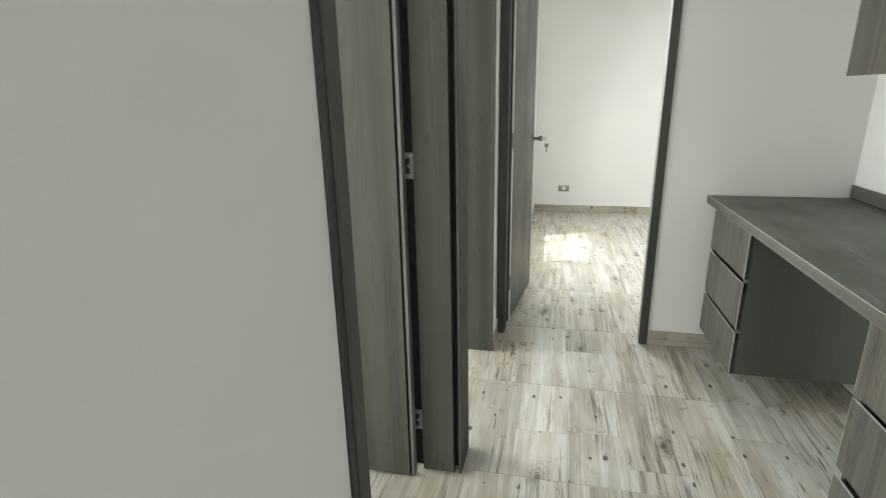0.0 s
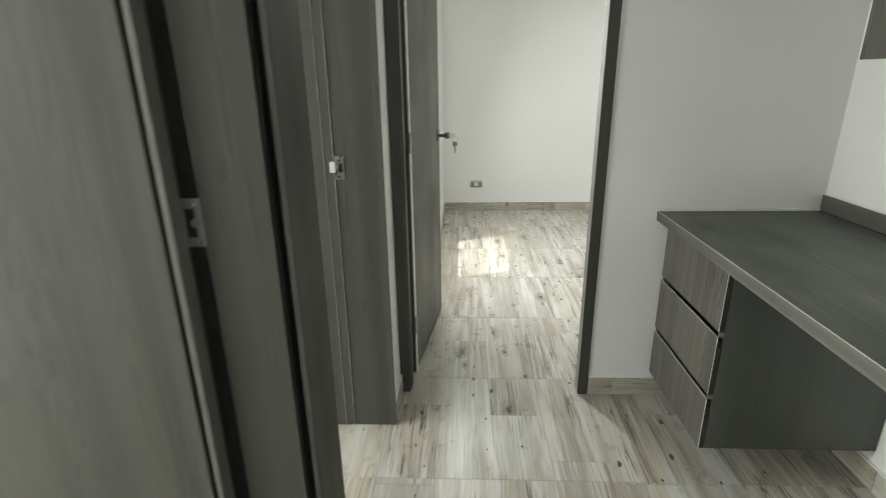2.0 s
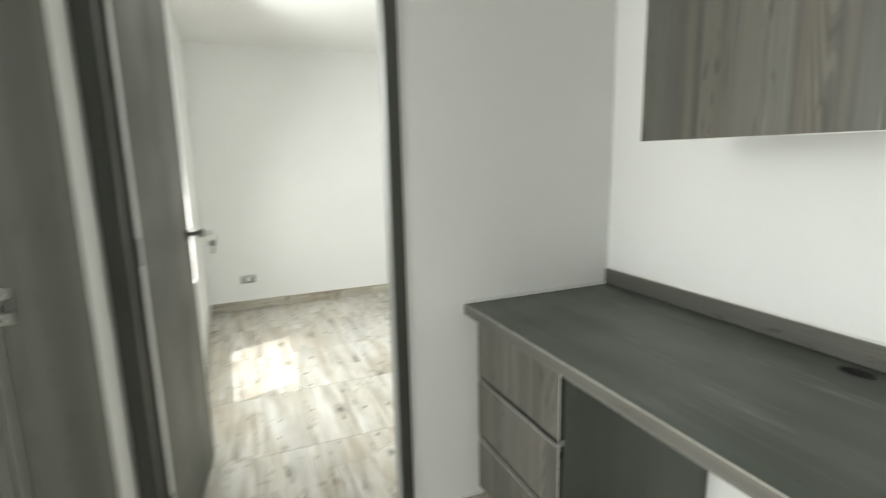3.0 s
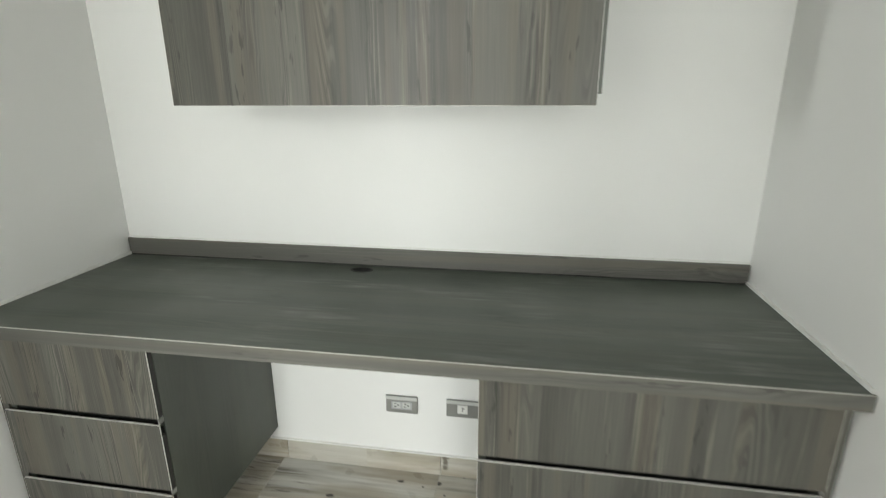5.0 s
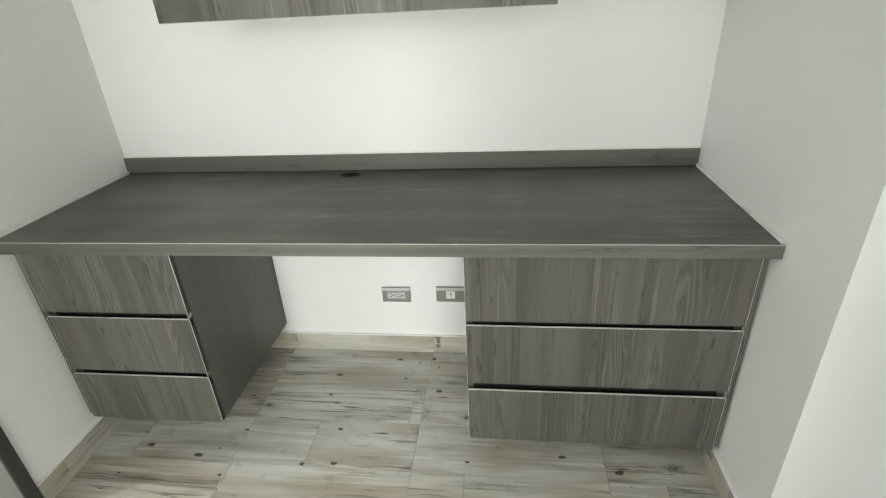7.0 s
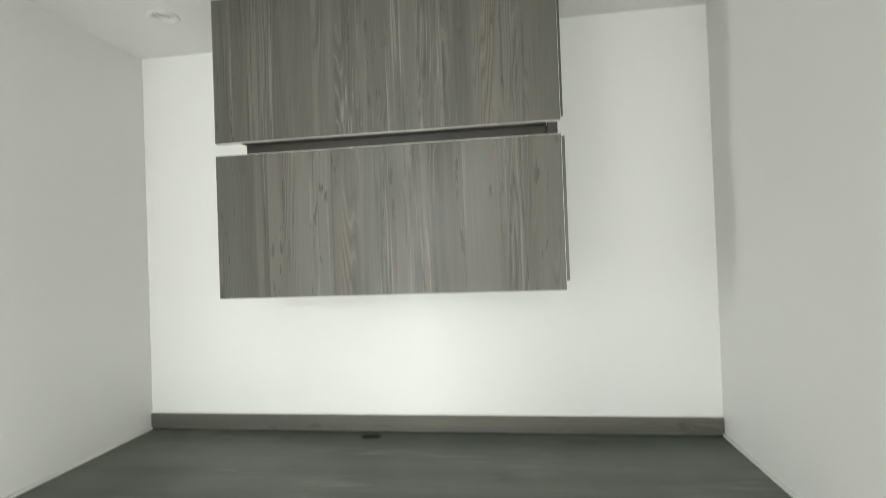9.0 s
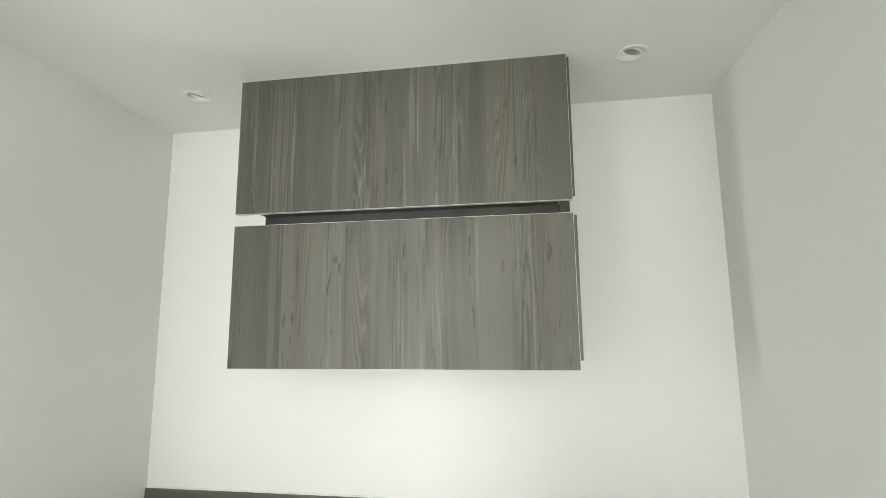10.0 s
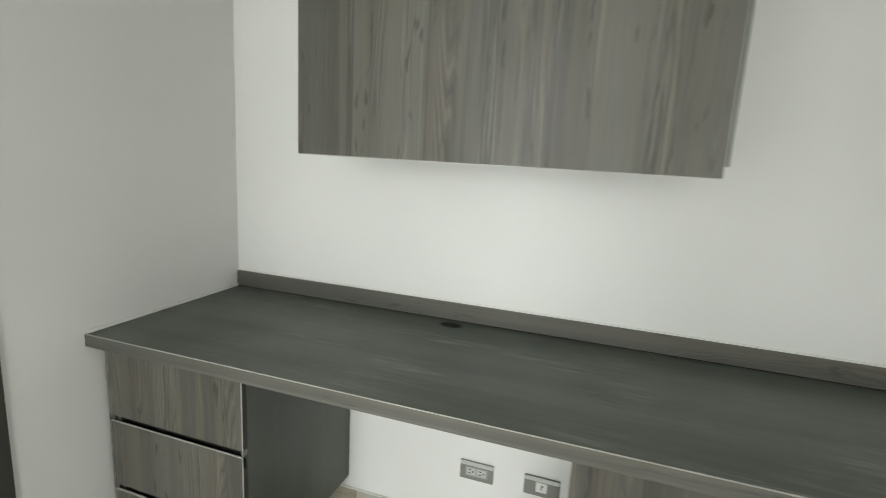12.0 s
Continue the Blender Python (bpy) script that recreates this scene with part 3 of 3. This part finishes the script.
part("front_edge_line", tube(bmesh.new(), (1.2785, NOOK_S + 0.002, ZT), (1.2785, NOOK_N - 0.002, ZT), 0.0014, segments=8), WORN, desk, "worn pale front edge")
part("upstand", blocks((1.868, NOOK_E - 0.001, NOOK_S + 0.002, NOOK_N - 0.002, ZT + 0.0005, ZT + 0.060), bevel=0.0012), BORDER, desk)
part("upstand_joint", blocks((1.8662, 1.8678, NOOK_S + 0.003, NOOK_N - 0.003, ZT + 0.0002, ZT + 0.003)), RUBBER, desk, "dark joint line")
part("cable_hole_cup", blocks((HOLE[0] - 0.004, HOLE[1] + 0.004, HOLE[2] - 0.006, HOLE[3] + 0.006, ZT - 0.051, ZT - 0.0355), bevel=0.002), DARK, desk, "black cable hole cup")
liner = ring(bmesh.new(), ((HOLE[0] + HOLE[1]) / 2, (HOLE[2] + HOLE[3]) / 2, 0), 0.020, 0.0022, segments=32, flat=0.8)
for v in liner.verts:
    v.co.y = (HOLE[2] + HOLE[3]) / 2 + (v.co.y - (HOLE[2] + HOLE[3]) / 2) * 1.7
    v.co.z = ZT + 0.0012 if v.co.z > -0.0002 else ZT - 0.029
part("cable_grommet", liner, DARK, desk, "black oval grommet", True)
caulk = part("caulk", blocks((1.285, NOOK_E - 0.002, NOOK_N - 0.008, NOOK_N - 0.0015, ZT, ZT + 0.009), (1.285, NOOK_E - 0.002, NOOK_S + 0.0015, NOOK_S + 0.008, ZT, ZT + 0.009),
                           (NOOK_E - 0.006, NOOK_E - 0.001, NOOK_S + 0.003, NOOK_N - 0.003, ZT + 0.0595, ZT + 0.0645)), CAULK, desk, "thin white caulk line")


def drawer_unit(y0, y1, z0, splits, label, side_at):
    """A wall-hung three-drawer unit with handle-free fronts and dark finger channels."""
    unit = thing("drawer_unit", (0, 0, 0), label, "drawer unit", "drawer units under the desk")
    x0, x1, top = 1.315, NOOK_E - 0.002, ZT - 0.036
    t = 0.018
    part("side_panel", blocks((x0 + 0.02, x1, y0, y0 + t, z0, top), bevel=0.001), SIDE, unit, "dark plain side panel")
    part("side_panel", blocks((x0 + 0.02, x1, y1 - t, y1, z0, top), bevel=0.001), SIDE, unit, "dark plain side panel")
    part("bottom_panel", blocks((x0 + 0.02, x1, y0 + t, y1 - t, z0 + 0.002, z0 + t)), SIDE, unit)
    part("back_panel", blocks((x1 - 0.012, x1 - 0.002, y0 + t, y1 - t, z0 + t, top)), SIDE, unit)
    # solid black box whose colour stands in for the shade inside the unit
    part("inner_shade_box", blocks((x0 + 0.055, x1 - 0.02, y0 + t + 0.004, y1 - t - 0.004, z0 + 0.03, top - 0.01)), DARK, unit, "solid black block for the shade inside the drawers")
    edges = [z0] + [v for s in splits for v in s] + [top - 0.003]
    for low, high in zip(edges[::2], edges[1::2]):
        cut = 0.0 if high > top - 0.01 else 0.034
        bm = blocks((x0, x0 + 0.006, y0 + 0.001, y1 - 0.001, low, high), bevel=0.0008)
        box(bm, x0 + 0.006, x0 + t, y0 + 0.001, y1 - 0.001, low, high - cut)
        front = part("drawer_front", bm, FRONT, unit)
        part("edge_band", blocks((x0 + 0.0004, x0 + 0.0056, y0 + 0.002, y1 - 0.002, high - 0.0003, high + 0.0014), bevel=0.0004), EDGE, front, "pale top edge")
        for y in (y0 + 0.0002, y1 - 0.0012):
            part("edge_band", blocks((x0 + 0.0003, x0 + 0.0034, y, y + 0.001, low + 0.001, high - 0.001)), EDGE, front, "pale side edge")
            part("side_band", blocks((x0 + 0.0036, x0 + t - 0.0005, y, y + 0.001, low + 0.001, high - cut - 0.001)), DARK_EDGE_GAP, front, "dark side band")
    for low, high in splits:
        part("finger_channel", blocks((x0 + 0.022, x0 + 0.05, y0 + t, y1 - t, low - 0.033, high + 0.012), (x0 + 0.0065, x0 + 0.0218, y0 + 0.006, y1 - 0.006, low - 0.0335, low - 0.014)), DARK, unit, "black recessed finger channel")
        part("channel_cap", blocks((x0 + 0.003, x0 + 0.02, side_at, side_at + 0.005, low + 0.002, high - 0.002), bevel=0.001), SILVER, unit, "small grey channel end cap")
    return unit


unit_n = drawer_unit(2.704, 3.168, 0.131, ((0.317, 0.336), (0.537, 0.557)), "narrow grey wood-grain three-drawer unit hung under the worktop", 2.7045)
part("screw_cover", tube(bmesh.new(), (1.352, 2.704, 0.735), (1.352, 2.7025, 0.735), 0.004, segments=12), STEEL, unit_n, "small screw cover")
part("filler_strip", blocks((1.330, 1.348, 3.169, 3.192, 0.131, ZT - 0.036), bevel=0.0008), FRONT, unit_n)
unit_s = drawer_unit(1.168, 1.892, 0.112, ((0.308, 0.334), (0.537, 0.553)), "wide grey wood-grain three-drawer unit hung under the worktop", 1.169)
part("filler_strip", blocks((1.322, 1.340, 1.1515, 1.167, 0.112, ZT - 0.036), bevel=0.0008), FRONT, unit_s)

# ---------------------------------------------------------------- wall cabinet
cab = thing("wall_cabinet", (0, 0, 0), "grey wood-grain wall cabinet with two lift-up doors under ceiling", "cabinet")
X0, X1, YL, YR = 1.522, NOOK_E - 0.002, 2.680, 1.665
part("carcass", blocks((1.541, X1, 1.700, 2.618, 1.345, 1.735), bevel=0.001), SIDE, cab)
part("carcass", blocks((1.541, X1, 1.700, 2.618, 1.790, CEIL - 0.002), bevel=0.001), SIDE, cab)
# rail between the doors, coloured near black for the shade in the gap
part("pull_rail", blocks((1.592, X1, 1.673, 2.617, 1.7355, 1.7895)), DARK_EDGE_GAP, cab)
for low, high in ((1.321, 1.748), (1.786, CEIL - 0.003)):
    leaf = part("cabinet_door", blocks((X0, X0 + 0.0145, YR, YL, low, high), bevel=0.001), FRONT, cab)
    part("edge_band", blocks((X0 + 0.0005, X0 + 0.0145, YR + 0.001, YL - 0.001, low - 0.0014, low + 0.0002), bevel=0.0004), EDGE, leaf, "pale bottom edge")
    part("edge_band", blocks((X0 + 0.0005, X0 + 0.0145, YR + 0.001, YL - 0.001, high - 0.0002, high + 0.0012), bevel=0.0004), EDGE, leaf, "pale top edge")
    for y in (YR - 0.0008, YL - 0.0002):
        part("edge_band", blocks((X0 + 0.0004, X0 + 0.0035, y, y + 0.001, low + 0.001, high - 0.001)), EDGE, leaf, "pale side edge")
part("end_strip", blocks((1.538, 1.552, 1.654, 1.699, 1.345, 1.745), bevel=0.0008), SIDE, cab, "dark end strip")
part("end_strip", blocks((1.538, 1.552, 1.656, 1.699, 1.800, CEIL - 0.004), bevel=0.0008), SIDE, cab, "dark end strip")
# end of the gap, its shade put into the same dark colour
part("end_block", blocks((1.538, 1.5535, 1.672, 1.699, 1.7455, 1.7995)), DARK_EDGE_GAP, cab)

# ---------------------------------------------------------------- outlets


def outlet(place, turn, kind, label):
    """A horizontal cover plate, its face towards -y before the turn."""
    ob = thing("wall_outlet", place, label, "outlet")
    ob.rotation_euler = (0, 0, radians(turn))
    plate = part("cover_plate", blocks((-0.058, 0.058, -0.009, -0.0005, -0.034, 0.034), bevel=0.0025), SILVER, ob, "silver-grey plastic cover plate")
    part("upper_lip", blocks((-0.057, 0.057, -0.0125, -0.0088, 0.0205, 0.0335), bevel=0.0012), SOCKET, plate, "paler upper lip")
    if kind == "double":
        ins = part("insert", blocks((-0.038, 0.038, -0.0115, -0.0085, -0.018, 0.014), bevel=0.001), LAMP_GLASS, ob, "pale grey insert")
        for x in (-0.018, 0.018):
            sock = part("socket", blocks((x - 0.014, x + 0.014, -0.0128, -0.0112, -0.012, 0.012), bevel=0.001), SOCKET, ins)
            part("slots", blocks((x - 0.009, x, -0.0134, -0.0126, -0.0075, -0.0045), (x - 0.008, x, -0.0134, -0.0126, 0.0045, 0.0075),
                                 (x + 0.004, x + 0.0095, -0.0134, -0.0126, -0.0026, 0.0026)), DARK, sock)
    else:
        ins = part("insert", blocks((-0.018, 0.018, -0.0118, -0.0085, -0.017, 0.017), bevel=0.001), WHITE_PLASTIC, ob, "white jack insert")
        part("slots", blocks((-0.002, 0.002, -0.0126, -0.0117, -0.008, 0.009), (0.002, 0.007, -0.0126, -0.0117, 0.003, 0.008)), SILVER, ins)
    return ob


outlet((NOOK_E, 2.213, 0.284), -90, "double", "silver double power outlet on the white wall")
outlet((NOOK_E, 1.993, 0.288), -90, "single", "silver data outlet partly behind the drawers")
outlet((0.663, FAR_N, 0.270), 0, "single", "silver outlet low on the bedroom wall")

# ---------------------------------------------------------------- downlights
for x, y in LAMPS:
    lamp = thing("downlight", (x, y, CEIL), "small round white recessed downlight, switched off", "ceiling light", "ceiling downlights")
    part("trim_ring", ring(bmesh.new(), (0, 0, -0.001), 0.041, 0.0065, flat=0.5, segments=36), WHITE_PLASTIC, lamp, smooth=True)
    part("can", ring(bmesh.new(), (0, 0, 0.012), 0.0345, 0.0045, flat=3.2, segments=36), WHITE_PLASTIC, lamp, smooth=True)
    turn = pose(0, 0, 0, 14, -8, 0)
    part("gimbal", ring(bmesh.new(), (0, 0, 0.006), 0.0275, 0.003, turn @ Vector((0, 0, 1)), 1.4, 32), WHITE_PLASTIC, lamp, smooth=True)
    bulb = part("bulb", tube(bmesh.new(), turn @ Vector((0, 0, 0.004)), turn @ Vector((0, 0, 0.045)), 0.0245, 0.016, 28), LAMP_GLASS, lamp, "grey unlit reflector bulb")
    part("reflector", tube(bmesh.new(), turn @ Vector((0, 0, 0.0025)), turn @ Vector((0, 0, 0.0038)), 0.012, 0.012, 20), SILVER, bulb)

# ---------------------------------------------------------------- skirting tiles
SK_H, SK_T = 0.082, 0.010


def skirting(name, x0, x1, y0, y1, joints=(), side=(0, 0)):
    """Skirting cut from the floor tile; joints: where the pieces meet."""
    ob = thing(name, (0, 0, 0), "wood-print tile skirting along the white wall", "skirting", kind="structure")
    along_x = (x1 - x0) > (y1 - y0)
    cuts = [x0 if along_x else y0, *joints, x1 if along_x else y1]
    for a, b in zip(cuts, cuts[1:]):
        size = (a + 0.001, b - 0.001, y0, y1, 0.0005, SK_H) if along_x else (x0, x1, a + 0.001, b - 0.001, 0.0005, SK_H)
        part("skirting_tile", blocks(size, bevel=0.001), SKIRT_X if along_x else SKIRT_Y, ob)
    size = (x0, x1, y0 + (0.002 if side[1] > 0 else 0), y1 - (0.002 if side[1] < 0 else 0), SK_H, SK_H + 0.004)
    part("caulk", blocks(size, bevel=0.0008), CAULK, ob, "white painted joint above")
    return ob


SKIRT_Y = printed_tile("skirting_print_y", 1, False)
SKIRT_X = printed_tile("skirting_print_x", 0, False)
skirting("baseboard_east", NOOK_E - SK_T, NOOK_E, NOOK_S + SK_T, NOOK_N - SK_T, (2.072, 2.668))
skirting("baseboard_north", 1.075, NOOK_E, NOOK_N - SK_T, NOOK_N, (1.47,))
skirting("baseboard_south", HALL_E, NOOK_E, NOOK_S, NOOK_S + SK_T, (1.47,))
skirting("baseboard_hall", HALL_E - SK_T, HALL_E, -2.0, NOOK_S, (-1.55, -0.95, -0.345, 0.26, 0.865))
skirting("baseboard_corner", HALL_W, HALL_W + SK_T, 2.985, NOOK_N - 0.011)
skirting("baseboard_bedroom", FAR_W + SK_T, FAR_E, FAR_N - SK_T, FAR_N, (0.86, 1.465, 2.07))
skirting("baseboard_bedroom_west", FAR_W, FAR_W + SK_T, 4.05, FAR_N, (4.5, 5.1, 5.71))

# ---------------------------------------------------------------- floor
floor = structure("floor", blocks((ROOM_W - 0.14, FAR_E + 0.12, -2.2, FAR_N + 0.12, -0.12, -0.0014)), GROUT,
                  "square porcelain tiles printed as bleached weathered planks", "floor")
PITCH, JOINT, OX, OY = 0.610, 0.0018, 0.250, 2.077
tile_mesh = bpy.data.meshes.new("tile")
bm = bmesh.new()
h = (PITCH - JOINT) / 2
top = [bm.verts.new((sx * (h - 0.001), sy * (h - 0.001), 0.0)) for sx, sy in ((-1, -1), (1, -1), (1, 1), (-1, 1))]
low = [bm.verts.new((sx * h, sy * h, -0.0015)) for sx, sy in ((-1, -1), (1, -1), (1, 1), (-1, 1))]
base = [bm.verts.new((sx * h, sy * h, -0.009)) for sx, sy in ((-1, -1), (1, -1), (1, 1), (-1, 1))]
bm.faces.new(top)
for i in range(4):
    j = (i + 1) % 4
    bm.faces.new((low[i], low[j], top[j], top[i]))
    bm.faces.new((base[i], base[j], low[j], low[i]))
bm.to_mesh(tile_mesh)
bm.free()
tile_mesh.materials.append(TILE)
ROOMS = ((ROOM_W, 0.2, -2.1, 3.2), (0.07, 1.12, -2.1, 3.3), (1.0, 1.95, 1.1, 3.3), (0.27, 2.65, 3.25, 6.4))
for i in range(-6, 5):
    for j in range(-8, 9):
        x0, y0 = OX + i * PITCH, OY + j * PITCH
        if any(x0 < r[1] and x0 + PITCH > r[0] and y0 < r[3] and y0 + PITCH > r[2] for r in ROOMS):
            tile = new("tile", tile_mesh)
            tile.parent = floor
            tile.location = (x0 + PITCH / 2, y0 + PITCH / 2, 0)
